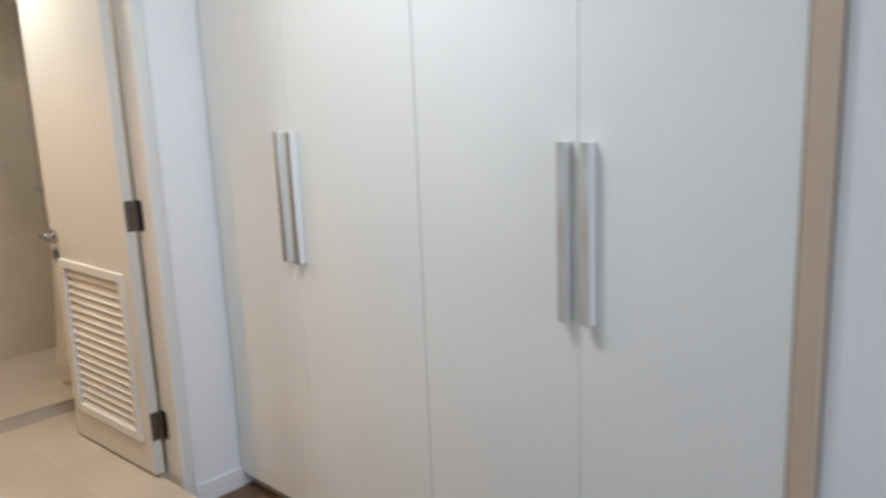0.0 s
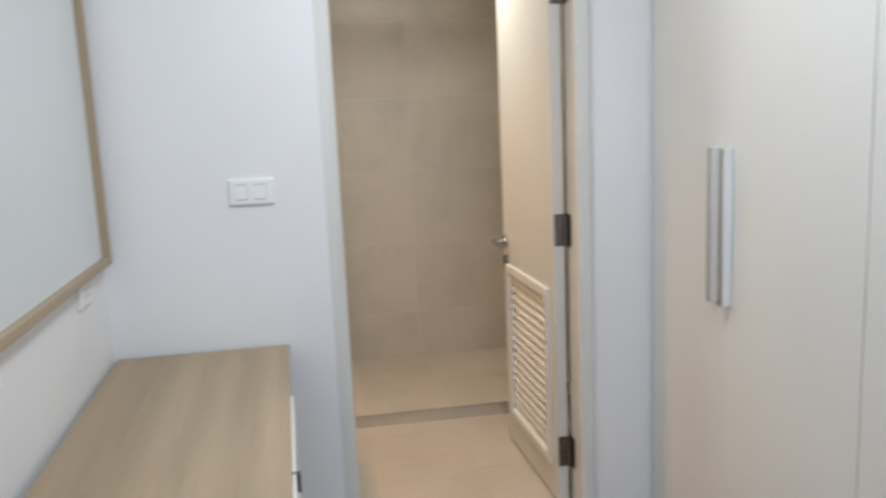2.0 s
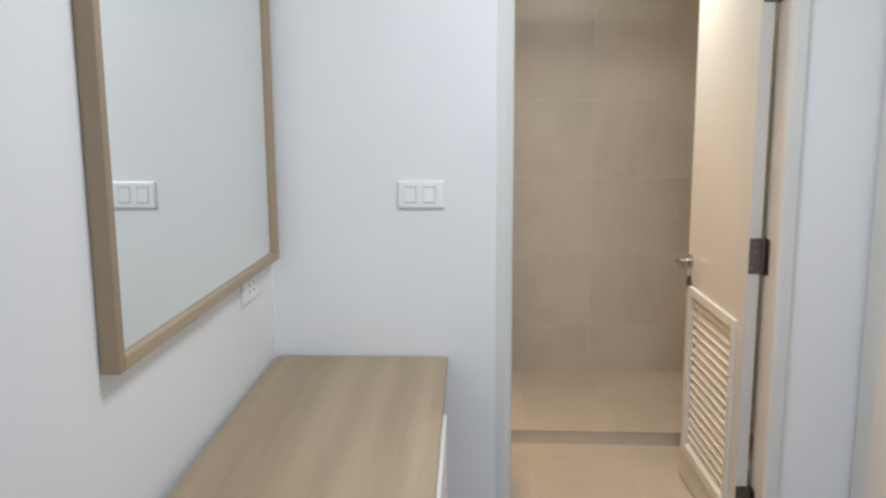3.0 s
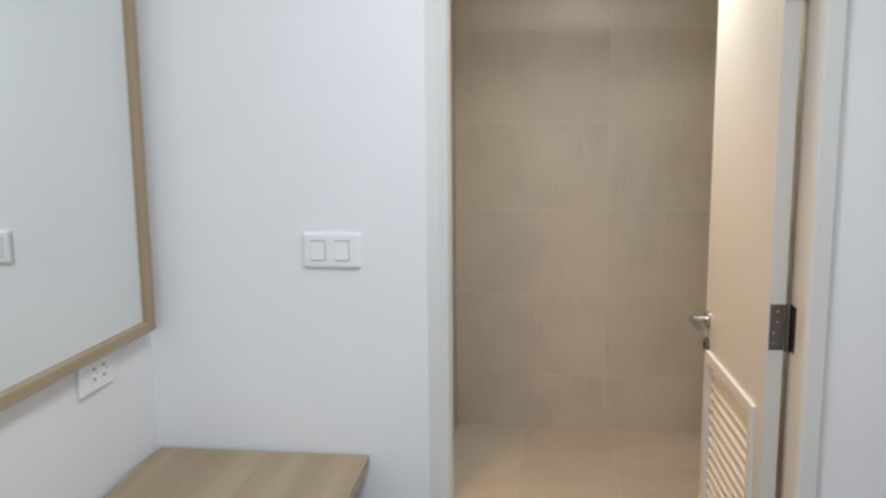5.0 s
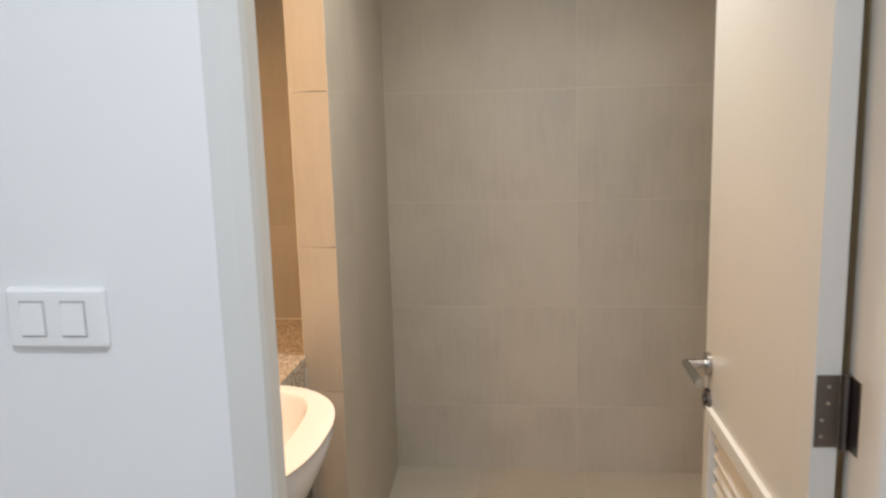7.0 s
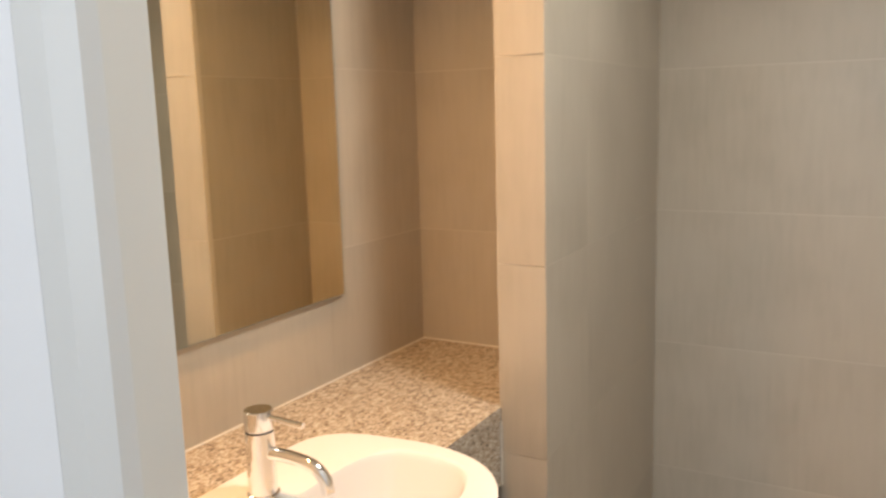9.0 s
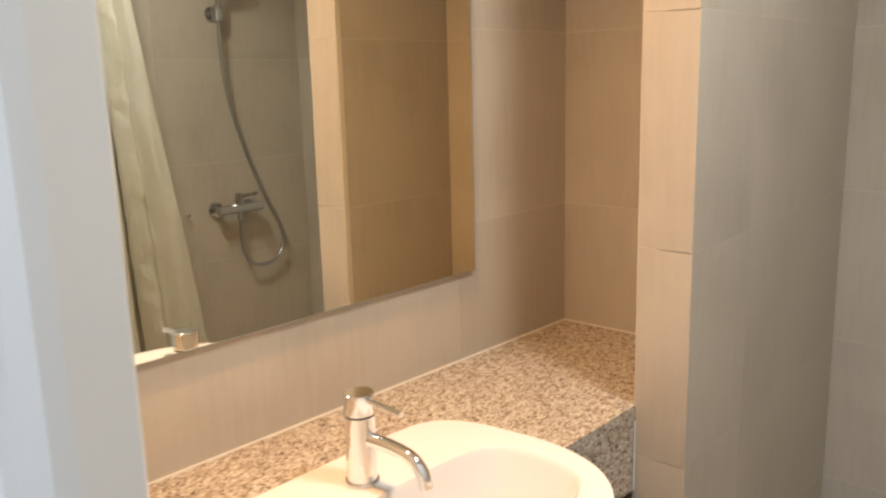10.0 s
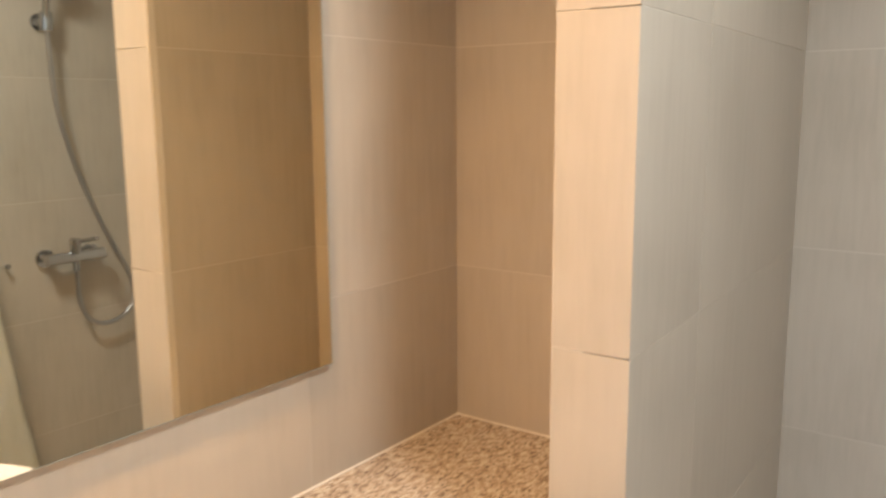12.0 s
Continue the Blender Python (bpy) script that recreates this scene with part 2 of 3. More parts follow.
# door frame: rebated posts on both sides
frame_l = thing("door_frame", (0.65, 0.03, 0), "white painted timber door frame round the bathroom doorway", "door frame")
frame_l["kind"] = "structure"
jamb = bmesh.new()
foot = [jamb.verts.new((x, y, 0.0)) for x, y in ((0.6262, 0.0002), (0.650, 0.0018), (0.668, 0.010), (0.672, 0.021), (0.672, 0.055), (0.669, 0.058), (0.6265, 0.058))]
got = bmesh.ops.extrude_face_region(jamb, geom=[jamb.faces.new(foot)])
bmesh.ops.translate(jamb, verts=[v for v in got["geom"] if isinstance(v, bmesh.types.BMVert)], vec=(0, 0, 2.2))
sub("post", jamb, M_FRAME, frame_l)
jamb = bmesh.new()
foot = [jamb.verts.new((x, y, 0.0)) for x, y in ((1.4455, 0.302), (1.4455, 0.186), (1.4485, 0.179), (1.454, 0.176), (1.488, 0.178), (1.4955, 0.187), (1.4955, 0.2245), (1.4655, 0.2245), (1.4655, 0.302))]
got = bmesh.ops.extrude_face_region(jamb, geom=[jamb.faces.new(foot)])
bmesh.ops.translate(jamb, verts=[v for v in got["geom"] if isinstance(v, bmesh.types.BMVert)], vec=(0, 0, 2.2))
sub("post", jamb, M_FRAME, frame_l)
sub("head", box(0.63, 0.02, 2.16, 1.46, 0.06, 2.2, 0.004), M_FRAME, frame_l)

# baseboards
structure("baseboard", merged(box(1.497, 0.213, 0.0, 1.722, 0.225, 0.085, 0.004), box(0.0, -0.012, 0.0, 0.6, 0.0, 0.085, 0.004), box(0.0, -5.5, 0.0, 0.012, -0.012, 0.085, 0.004)), M_TRIM, "white painted skirting board")

# bathroom shell, with the grout bed as its face
structure("floor_bath", box(0.0, 0.03, -0.05, 1.42, 1.30, BATH - G), M_GROUT, "bathroom floor bed under beige tiles")
VANITY_TURN = Matrix.Translation((XM, 1.12, 0)) @ pose(0, 0, 0, 0, 0, -0.7) @ Matrix.Translation((-XM, -1.12, 0))   # this wall too is off square
structure("wall_bath_west", moved(box(-0.16, 0.0, 0, XM - G, NICHE + 0.1, BTOP), VANITY_TURN), M_GROUT, "tiled vanity wall")
structure("wall_bath_niche", box(XM - 0.02, NICHE + G, 0, COL0 + G, NICHE + 0.1, BTOP), M_GROUT, "tiled back of the vanity niche")
turned = Matrix.Translation((COL1, COLY, 0)) @ pose(0, 0, 0, 0, 0, SKEW) @ Matrix.Translation((-COL1, -COLY, 0))
structure("wall_bath_partition", merged(box(COL0 + G, COLY + G, 0, COL1 - 0.06, NICHE + 0.05, BTOP), moved(box(COL1 - 0.07, COLY + G + 0.004, 0, COL1 - G, YB + 0.09, BTOP), turned)), M_GROUT, "tiled partition between vanity and shower")
structure("wall_bath_back", box(COL1 - 0.08, YB + G, 0, XR + 0.1, YB + 0.1, BTOP), M_GROUT, "tiled back wall of the shower")
structure("wall_bath_east", box(XR + G, 0.306, 0, XR + 0.1, YB + G, BTOP), M_GROUT, "tiled wall with the shower mixer")
structure("wall_bath_south", box(XM - 0.02, 0.0545, 0, 0.626, 0.06, BTOP), M_GROUT, "tiled inner face of the switch wall")
structure("floor_bath_2", box(1.42, 0.306, -0.05, XR + G, 1.3, BATH - G), M_GROUT)
structure("floor_shower", box(COL1 - 0.06, 1.22 + G, -0.05, XR + G, YB + G, SHOWER - G), M_GROUT, "raised shower floor bed")
structure("floor_vanity", box(XM - 0.02, 0.06, -0.05, 0.0, NICHE + G, BATH - G), M_GROUT)
structure("ceiling_bath", box(-0.16, 0.0545, BTOP, XR + 0.1, YB + 0.1, BTOP + 0.1), M_CEIL, "white bathroom ceiling")

# ---- tiles, one by one ----
Z_JOINTS = [0.462, 0.852, 1.245, 1.643, 2.043]
GAP = 0.0008
lay_rng = random.Random(5)      # no tile is laid perfectly flat


def tiles(parent, axis, at, out, us, zs, material, skew=None):
    """Rectangular tiles on an upright face. axis: the wall's normal; at: the face; out: the side to which it looks; us, zs: joint lines."""
    for u0, u1 in zip(us, us[1:]):
        for z0, z1 in zip(zs, zs[1:]):
            lo, hi = sorted((at, at - out * 0.012))
            if axis == "x":
                b = box(lo, u0 + GAP, z0 + GAP, hi, u1 - GAP, z1 - GAP)
            else:
                b = box(u0 + GAP, lo, z0 + GAP, u1 - GAP, hi, z1 - GAP)
            mid = Vector((at, (u0 + u1) / 2, (z0 + z1) / 2)) if axis == "x" else Vector(((u0 + u1) / 2, at, (z0 + z1) / 2))
            lay = pose(*mid, *(lay_rng.uniform(-0.03, 0.03) for _ in range(3))) @ Matrix.Translation(-mid)
            part("tile", moved(b, skew @ lay if skew else lay), material, bpy.data.objects[parent])


def floor_tiles(parent, xs, ys, z, material):
    for x0, x1 in zip(xs, xs[1:]):
        for y0, y1 in zip(ys, ys[1:]):
            part("tile", box(x0 + GAP, y0 + GAP, z - 0.012, x1 - GAP, y1 - GAP, z), material, bpy.data.objects[parent])


# ---- wardrobe ----
WX, WY0, WY1 = 1.715, -1.925, 0.212
ward = thing("wardrobe", (2.0, -0.85, 0), "tall built-in white wardrobe with four flat doors and long bar handles", "wardrobe")
sub("carcass", box(WX + 0.022, WY0, 0.065, 2.31, WY1, 2.5), M_CARCASS, ward)
sub("plinth", box(WX + 0.05, WY0, 0.0, 2.3, WY1, 0.064), M_CARCASS, ward, "beige recessed plinth board")
sub("filler", box(WX + 0.004, WY1 - 0.03, 0.0655, WX + 0.021, WY1, 2.5), M_LAMI, ward)
sub("end_panel", box(WX - 0.004, -1.98, 0.0, 2.3, WY0 - 0.002, 2.5, 0.002), M_CARCASS, ward, "tan wood-look end panel")
sub("cornice", box(WX + 0.004, WY0, 2.501, 2.31, WY1, TOP), M_LAMI, ward)
SEAMS = [WY1 - 0.032, -0.278, -0.875, -1.414, WY0]
for k in range(4):
    y1, y0 = SEAMS[k] - (0.0007 if k % 2 else 0.0016), SEAMS[k + 1] + (0.0016 if k % 2 else 0.0007)
    leaf = sub("door", box(WX, y0, 0.066, WX + 0.019, y1, 2.498, 0.0015), M_LAMI, ward)
    yh = (y0 + 0.031) if k % 2 == 0 else (y1 - 0.036)
    shell = merged(box(WX - 0.026, yh - 0.012, 1.0, WX - 0.002, yh - 0.007, 1.437, 0.001), box(WX - 0.026, yh + 0.007, 1.0, WX - 0.002, yh + 0.012, 1.437, 0.001), box(WX - 0.026, yh - 0.007, 1.0, WX, yh + 0.007, 1.012, 0.001), box(WX - 0.026, yh - 0.007, 1.425, WX, yh + 0.007, 1.437, 0.001))
    h = part("handle", shell, M_PLASTIC, leaf, "long bar handle with white sides and a polished metal face")
    h.location = -Vector((2.0, -0.85, 0))
    s = part("metal_face", box(WX - 0.0305, yh - 0.012, 1.0, WX - 0.0265, yh + 0.012, 1.437, 0.001), M_HANDLE, leaf, "polished metal face of the handle")
    s.location = -Vector((2.0, -0.85, 0))

# ---- chest with oak top ----
chest = thing("drawer_chest", (0.24, -0.6, 0), "white drawer chest with a light oak top under the mirror", "chest")
sub("top", box(0.002, -1.25, 0.885, 0.482, -0.003, 0.91, 0.002), M_OAK, chest, "light oak laminate top")
sub("body", box(0.004, -1.24, 0.06, 0.470, -0.345, 0.884), M_LAMI, chest)
sub("plinth", box(0.02, -1.22, 0.0, 0.44, -0.36, 0.059), M_LAMI, chest)
sub("end_panel", box(0.004, -0.026, 0.0, 0.40, -0.006, 0.884, 0.001), M_LAMI, chest)
for ya, yb in ((-1.238, -0.822), (-0.806, -0.347)):
    for z0, z1 in ((0.068, 0.33), (0.336, 0.60), (0.606, 0.872)):
        d = sub("drawer", box(0.471, ya, z0, 0.489, yb, z1, 0.0015), M_LAMI, chest)
        # Dark bar put in for the shaded gap between drawer fronts, no pull.
        p = part("handle", box(0.489, ya + 0.004, z1 - 0.05, 0.497, ya + 0.014, z1 - 0.006, 0.002), M_STEEL, d, "dark bar drawn as the shaded gap between drawer fronts")
        p.location = -Vector((0.24, -0.6, 0))

chest.rotation_euler[2] = radians(1.6)
chest.location = pose(0.010, -0.016, 0, 0, 0, 1.6) @ Vector((0.24, -0.6, 0))

# ---- framed mirror on the west wall ----
fm = thing("wall_mirror", (0.0, -0.5, 1.2), "large wall mirror in a flat light oak frame above the chest", "mirror")
MY0, MY1, MZ0, MZ1, FW = -1.042, -0.040, 1.192, 2.16, 0.022
sub("frame_stile", box(0.001, MY0, MZ0, 0.032, MY0 + FW, MZ1, 0.002), M_OAK_V, fm)
sub("frame_stile", box(0.001, MY1 - FW, MZ0, 0.032, MY1, MZ1, 0.002), M_OAK_V, fm)
sub("frame_rail", box(0.001, MY0 + FW, MZ0, 0.032, MY1 - FW, MZ0 + FW, 0.002), M_OAK, fm)
sub("frame_rail", box(0.001, MY0 + FW, MZ1 - FW, 0.032, MY1 - FW, MZ1, 0.002), M_OAK, fm)
sub("glass", box(0.012, MY0 + FW - 0.004, MZ0 + FW - 0.004, 0.0215, MY1 - FW + 0.004, MZ1 - FW + 0.004), M_MIRROR, fm, "clear mirror glass")

fm.rotation_euler[2] = radians(LEAN)
fm.location = pose(0, 0, 0, 0, 0, LEAN) @ Vector((0.0, -0.5, 1.2))

# ---- switch plate and socket ----
sw = thing("light_switch", (0.415, 0, 1.36), "white double light switch plate on the wall", "light switch")
def rounded_plate(x0, z0, x1, z1, depth, radius, n=6):
    """A wall plate looking to -y with round corners and a soft front edge."""
    bm = bmesh.new()
    rings = []
    for inset, y in ((0.0, -0.0002), (0.0, -depth * 0.45), (0.0012, -depth * 0.75), (0.0045, -depth), (0.010, -depth * 1.04)):
        ring = []
        for cx, cz, a0 in ((x1 - radius, z1 - radius, 0), (x0 + radius, z1 - radius, 90), (x0 + radius, z0 + radius, 180), (x1 - radius, z0 + radius, 270)):
            for k in range(n + 1):
                a = radians(a0 + 90 * k / n)
                rr = max(radius - inset, 0.001)
                px, pz = cx + rr * math.cos(a), cz + rr * math.sin(a)
                extra = max(0.0, inset - (radius - 0.001))
                px -= math.copysign(extra, px - (x0 + x1) / 2)
                pz -= math.copysign(extra, pz - (z0 + z1) / 2)
                ring.append(bm.verts.new((px, y, pz)))
        rings.append(ring)
    for u, v in zip(rings, rings[1:]):
        for k in range(len(u)):
            bm.faces.new((u[k], u[(k + 1) % len(u)], v[(k + 1) % len(u)], v[k]))
    bm.faces.new(rings[-1])
    bmesh.ops.recalc_face_normals(bm, faces=bm.faces[:])
    return bm


M_GAP_SHADE = mat("switch_gap_shade", (0.42, 0.42, 0.42), 0.6)
sub("plate", rounded_plate(0.357, 1.327, 0.485, 1.403, 0.008, 0.007), M_PLASTIC, sw)
for xc in (0.3915, 0.4435):
    bm = box(xc - 0.0150, -0.0112, 1.3445, xc + 0.0150, -0.0078, 1.3860, 0.0015)
    for v in bm.verts:
        if v.co.y < -0.0100:
            v.co.y += 0.0022 * (v.co.z - 1.3445) / 0.0415
    sub("rocker", bm, M_PLASTIC, sw)
    # Grey sheet on the plate paints the shade in the slit round the rocker.
    sub("gap", box(xc - 0.0150, -0.0089, 1.3430, xc + 0.0166, -0.0084, 1.3874), M_GAP_SHADE, sw)

so = thing("power_socket", (0, -0.245, 1.13), "white double power socket under the mirror frame", "socket")
sub("plate", box(0.0002, -0.306, 1.122, 0.009, -0.184, 1.194, 0.004, 3), M_PLASTIC, so)
sub("insert", box(0.0088, -0.273, 1.134, 0.0100, -0.207, 1.182, 0.0005), M_PLASTIC, so)
for yc in (-0.259, -0.223):
    for dy, dz, rad in ((0.0, 0.010, 0.0036), (0.0, -0.010, 0.0036), (0.010, 0.001, 0.0020)):
        sub("hole", rod((0.0092, yc + dy, 1.157 + dz), (0.0103, yc + dy, 1.157 + dz), rad, n=14), M_DARK, so)

so.rotation_euler[2] = radians(LEAN)
so.location = pose(0, 0, 0, 0, 0, LEAN) @ Vector((0, -0.245, 1.13))

# ---- bathroom door, standing open ----
HX, HY = 1.394, 0.292
DL, DT, DZ0, DZ1 = 0.640, 0.038, 0.152, 2.15
door = thing("bathroom_door", (HX, HY, 0), "cream painted bathroom door standing open with a louvred lower panel", "door")
door.rotation_euler[2] = radians(2.3)


def on_door(name, bm, material, label="", smooth=False, parent=None):
    """Door coordinates: x away from the face seen, y along the leaf, z up."""
    return part(name, bm, material, parent or door, label, smooth)


LY0, LY1, LZ0, LZ1 = 0.075, 0.575, 0.285, 0.918
leaf = on_door("leaf", merged(box(0, 0, DZ0, DT, LY0, DZ1, 0.0015), box(0, LY1, DZ0, DT, DL, DZ1, 0.0015), box(0.0002, LY0, LZ1, DT - 0.0002, LY1, DZ1 - 0.0005), box(0.0002, LY0, DZ0 + 0.0005, DT - 0.0002, LY1, LZ0)), M_DOOR)
for sgn, x0, x1 in ((0, -0.010, 0.012), (1, DT - 0.012, DT + 0.010)):
    fr = on_door("louvre_frame", merged(box(x0, LY0 - 0.012, LZ0 - 0.012, x1, LY0 + 0.022, LZ1 + 0.012, 0.002), box(x0, LY1 - 0.022, LZ0 - 0.012, x1, LY1 + 0.012, LZ1 + 0.012, 0.002), box(x0, LY0 + 0.022, LZ1 - 0.022, x1, LY1 - 0.022, LZ1 + 0.012, 0.002), box(x0, LY0 + 0.022, LZ0 - 0.012, x1, LY1 - 0.022, LZ0 + 0.022, 0.002)), M_FRAME, "white frame round the louvres")
n_slats = 17
for k in range(n_slats):
    zc = LZ0 + 0.022 + (k + 0.5) * (LZ1 - LZ0 - 0.044) / n_slats
    b = box(-0.026, LY0 + 0.02, -0.003, 0.026, LY1 - 0.02, 0.003, 0.0012)
    b.transform(pose(DT / 2, 0, zc, 0, -54, 0))
    on_door("louvre", b, M_FRAME)
for zc in (0.345, 1.148, 1.951):
    hin = on_door("hinge", box(0.003, -0.0025, zc - 0.055, DT - 0.002, 0.0005, zc + 0.055), M_STEEL, "dark brushed steel hinge")
    on_door("knuckle", rod((DT + 0.0055, -0.006, zc - 0.057), (DT + 0.0055, -0.006, zc + 0.057), 0.0065), M_STEEL, smooth=False, parent=hin)
    on_door("flap", box(DT + 0.0105, -0.040, zc - 0.055, DT + 0.0130, -0.004, zc + 0.055), M_STEEL, parent=hin)
    for dz in (-0.038, -0.013, 0.013, 0.038):
        on_door("screw", rod((0.012 + 0.008 * (dz > 0), -0.0025, zc + dz), (0.012 + 0.008 * (dz > 0), -0.0036, zc + dz), 0.0030), M_SATIN, parent=hin)
RY, RZ = 0.60, 1.022
for s in (-1, 1):
    fx = 0 if s < 0 else DT
    lv = on_door("lever", merged(rod((fx, RY, RZ), (fx + s * 0.009, RY, RZ), 0.026, n=28), rod((fx + s * 0.009, RY, RZ), (fx + s * 0.052, RY, RZ), 0.010), rod((fx + s * 0.050, RY + 0.008, RZ), (fx + s * 0.050, RY - 0.118, RZ - 0.004), 0.0095)), M_SATIN, "satin steel lever handle", True)
    on_door("keyhole_plate", merged(rod((fx, RY, RZ - 0.082), (fx + s * 0.008, RY, RZ - 0.082), 0.025, n=28), rod((fx + s * 0.008, RY, RZ - 0.082), (fx + s * 0.013, RY, RZ - 0.082), 0.010)), M_STEEL, "round steel lock plate")

# ---- vanity ----
counter = thing("vanity_counter", (0.17, 0.8, 0.9), "polished speckled granite counter with a stone front edge", "counter")
CT, CF = 0.95, 0.374


structure("sealant", merged(moved(box(XM, 0.0605, CT, XM + 0.0025, NICHE, CT + 0.0025), VANITY_TURN), box(XM + 0.004, NICHE - 0.0025, CT, COL0, NICHE, CT + 0.0022), box(CF - 0.001, COLY - 0.003, CT - 0.17, CF + 0.0015, COLY, CT - 0.032)), M_SEAL, "white sealant bead along the counter")


def basin_outline(grow, n=96):
    """Back nearly straight with tight corners, sides drawn in towards it, front a round bow."""
    pts = []
    for k in range(n):
        a = 2 * math.pi * k / n
        c, s = math.cos(a), math.sin(a)
        p = 2.0 / (2.5 if c > 0 else 8.0)
        x = math.copysign(abs(c) ** p, c) * (0.240 if c > 0 else 0.19)
        y = math.copysign(abs(s) ** p, s) * 0.292
        y *= 1 - 0.15 * max(0.0, -x / 0.19) ** 2
        pts.append((x + math.copysign(grow, c) * abs(c), y + math.copysign(grow, s) * abs(s)))
    return pts


def bowl_outline(f, n=96):
    pts = []
    for k in range(n):
        a = 2 * math.pi * k / n
        c, s = math.cos(a), math.sin(a)
        p = 2.0 / (3.0 if c > 0 else 4.5)
        x = math.copysign(abs(c) ** p, c) * (0.140 if c > 0 else 0.092) * f + 0.034
        y = math.copysign(abs(s) ** p, s) * 0.254 * f * (1 - 0.10 * max(0.0, -c))
        pts.append((x, y))
    return pts


def basin_mesh():
    bm = bmesh.new()
    rings = [([(x * 0.55 + 0.0, y * 0.55) for x, y in basin_outline(0)], -0.185), ([(x * 0.80, y * 0.82) for x, y in basin_outline(0)], -0.14),
             ([(x * 0.95, y * 0.95) for x, y in basin_outline(0)], -0.07), (basin_outline(-0.004), -0.02), (basin_outline(0.0), -0.002), (basin_outline(-0.002), 0.004), (basin_outline(-0.008), 0.008),
             (bowl_outline(1.045), 0.008), (bowl_outline(1.03), 0.0075), (bowl_outline(1.012), 0.004), (bowl_outline(0.995), -0.004), (bowl_outline(0.90), -0.055), (bowl_outline(0.84), -0.085), (bowl_outline(0.78), -0.098), (bowl_outline(0.6), -0.106), (bowl_outline(0.15), -0.115)]
    made = [[bm.verts.new((x, y, z)) for x, y in pts] for pts, z in rings]
    n = len(made[0])
    for u, w in zip(made, made[1:]):
        for k in range(n):
            bm.faces.new((u[k], u[(k + 1) % n], w[(k + 1) % n], w[k]))
    bm.faces.new(made[0][::-1])
    bm.faces.new(made[-1])
    return bm


BX, BY = 0.324, 0.597


def counter_slab():
    """The stone board, with a bay for the basin open to the front."""
    edge = [(BX + x, BY + y) for x, y in basin_outline(-0.010) if BX + x < CF]
    upper = sorted([q for q in edge if q[1] > BY], key=lambda q: q[0])
    lower = sorted([q for q in edge if q[1] < BY], key=lambda q: -q[0])
    ring = [(XM - 0.014, 0.0605), (CF, 0.0605)] + [(CF, lower[0][1])] + lower + upper + [(CF, upper[-1][1]), (CF, COLY - 0.001), (0.3685, COLY - 0.001), (0.3685, NICHE), (XM - 0.014, NICHE)]
    bm = bmesh.new()
    face = bm.faces.new([bm.verts.new((x, y, CT - 0.03)) for x, y in ring])
    got = bmesh.ops.extrude_face_region(bm, geom=[face])
    bmesh.ops.translate(bm, verts=[v for v in got["geom"] if isinstance(v, bmesh.types.BMVert)], vec=(0, 0, 0.03))
    return bm


sub("slab", counter_slab(), M_GRANITE, counter)
sub("apron", box(CF - 0.022, 0.93, CT - 0.17, CF - 0.002, COLY - 0.001, CT - 0.0305), M_GRANITE, counter, "granite front apron")
sub("apron", box(CF - 0.022, 0.0605, CT - 0.17, CF - 0.002, 0.245, CT - 0.0305), M_GRANITE, counter, "granite front apron")
basin = thing("wash_basin", (BX, BY, CT), "white ceramic semi-recessed wash basin with a rounded front", "basin")
part("bowl", basin_mesh(), M_CERAMIC, basin, smooth=True)
part("drain", rod((0.04, 0, -0.113), (0.04, 0, -0.109), 0.021, n=24), M_CHROME, basin, "chrome drain plug")
part("overflow", rod((-0.074, 0, -0.045), (-0.068, 0, -0.046), 0.011), M_CHROME, basin)

FX, FY, FZ = 0.212, 0.612, CT + 0.008
tap = thing("basin_tap", (FX, FY, FZ), "polished chrome single-lever mixer tap on the basin", "tap")
part("base_ring", rod((0, 0, 0), (0, 0, 0.006), 0.026, n=32, bevel=0.002), M_CHROME, tap, smooth=False)
part("body", rod((0, 0, 0.006), (0, 0, 0.106), 0.0230, n=40), M_CHROME, tap, smooth=False)
part("cap", merged(rod((0, 0, 0.1085), (0, 0, 0.141), 0.0230, n=40, bevel=0.002)), M_CHROME, tap)
part("seam", rod((0, 0, 0.106), (0, 0, 0.1085), 0.0205, n=32), M_DARK, tap)
part("lever", rod((0.018, 0, 0.132), (0.084, 0.004, 0.126), 0.0042, 0.0048, n=14), M_CHROME, tap, "thin chrome lever pin")
part("spout", tube([(0.012, 0, 0.072), (0.055, 0.006, 0.070), (0.092, 0.010, 0.062), (0.112, 0.013, 0.044), (0.118, 0.014, 0.022)], 0.0105, 16), M_CHROME, tap, "curved chrome spout", True)
part("dot", rod((0.0, 0.0223, 0.130), (0.0, 0.0232, 0.130), 0.003), M_DARK, tap)

bmir = thing("bathroom_mirror", (XM, 0.6, 1.14), "large frameless bathroom mirror above the vanity", "mirror")
MF = 0.0125                      # the glass stands off the wall on clips
sub("glass", moved(box(XM + MF - 0.0045, 0.12, 1.146, XM + MF, 1.164, 2.1), VANITY_TURN), M_MIRROR_BATH, bmir)
sub("edge", moved(merged(box(XM + MF - 0.0046, 1.1642, 1.1445, XM + MF - 0.0002, 1.1657, 2.1), box(XM + MF - 0.0046, 0.12, 1.1446, XM + MF - 0.0002, 1.1657, 1.1458), box(XM + 0.0002, 0.3, 1.15, XM + MF - 0.0048, 1.1, 1.2)), VANITY_TURN), M_EDGE, bmir, "dark ground glass edge")

# ---- shower ----
XW = 1.87                        # the fittings are drawn against a wall here and set over to the true one
WET = Matrix.Translation((XR - 0.957 * XW, -0.045, 0.0662)) @ Matrix.Scale(0.957, 4)


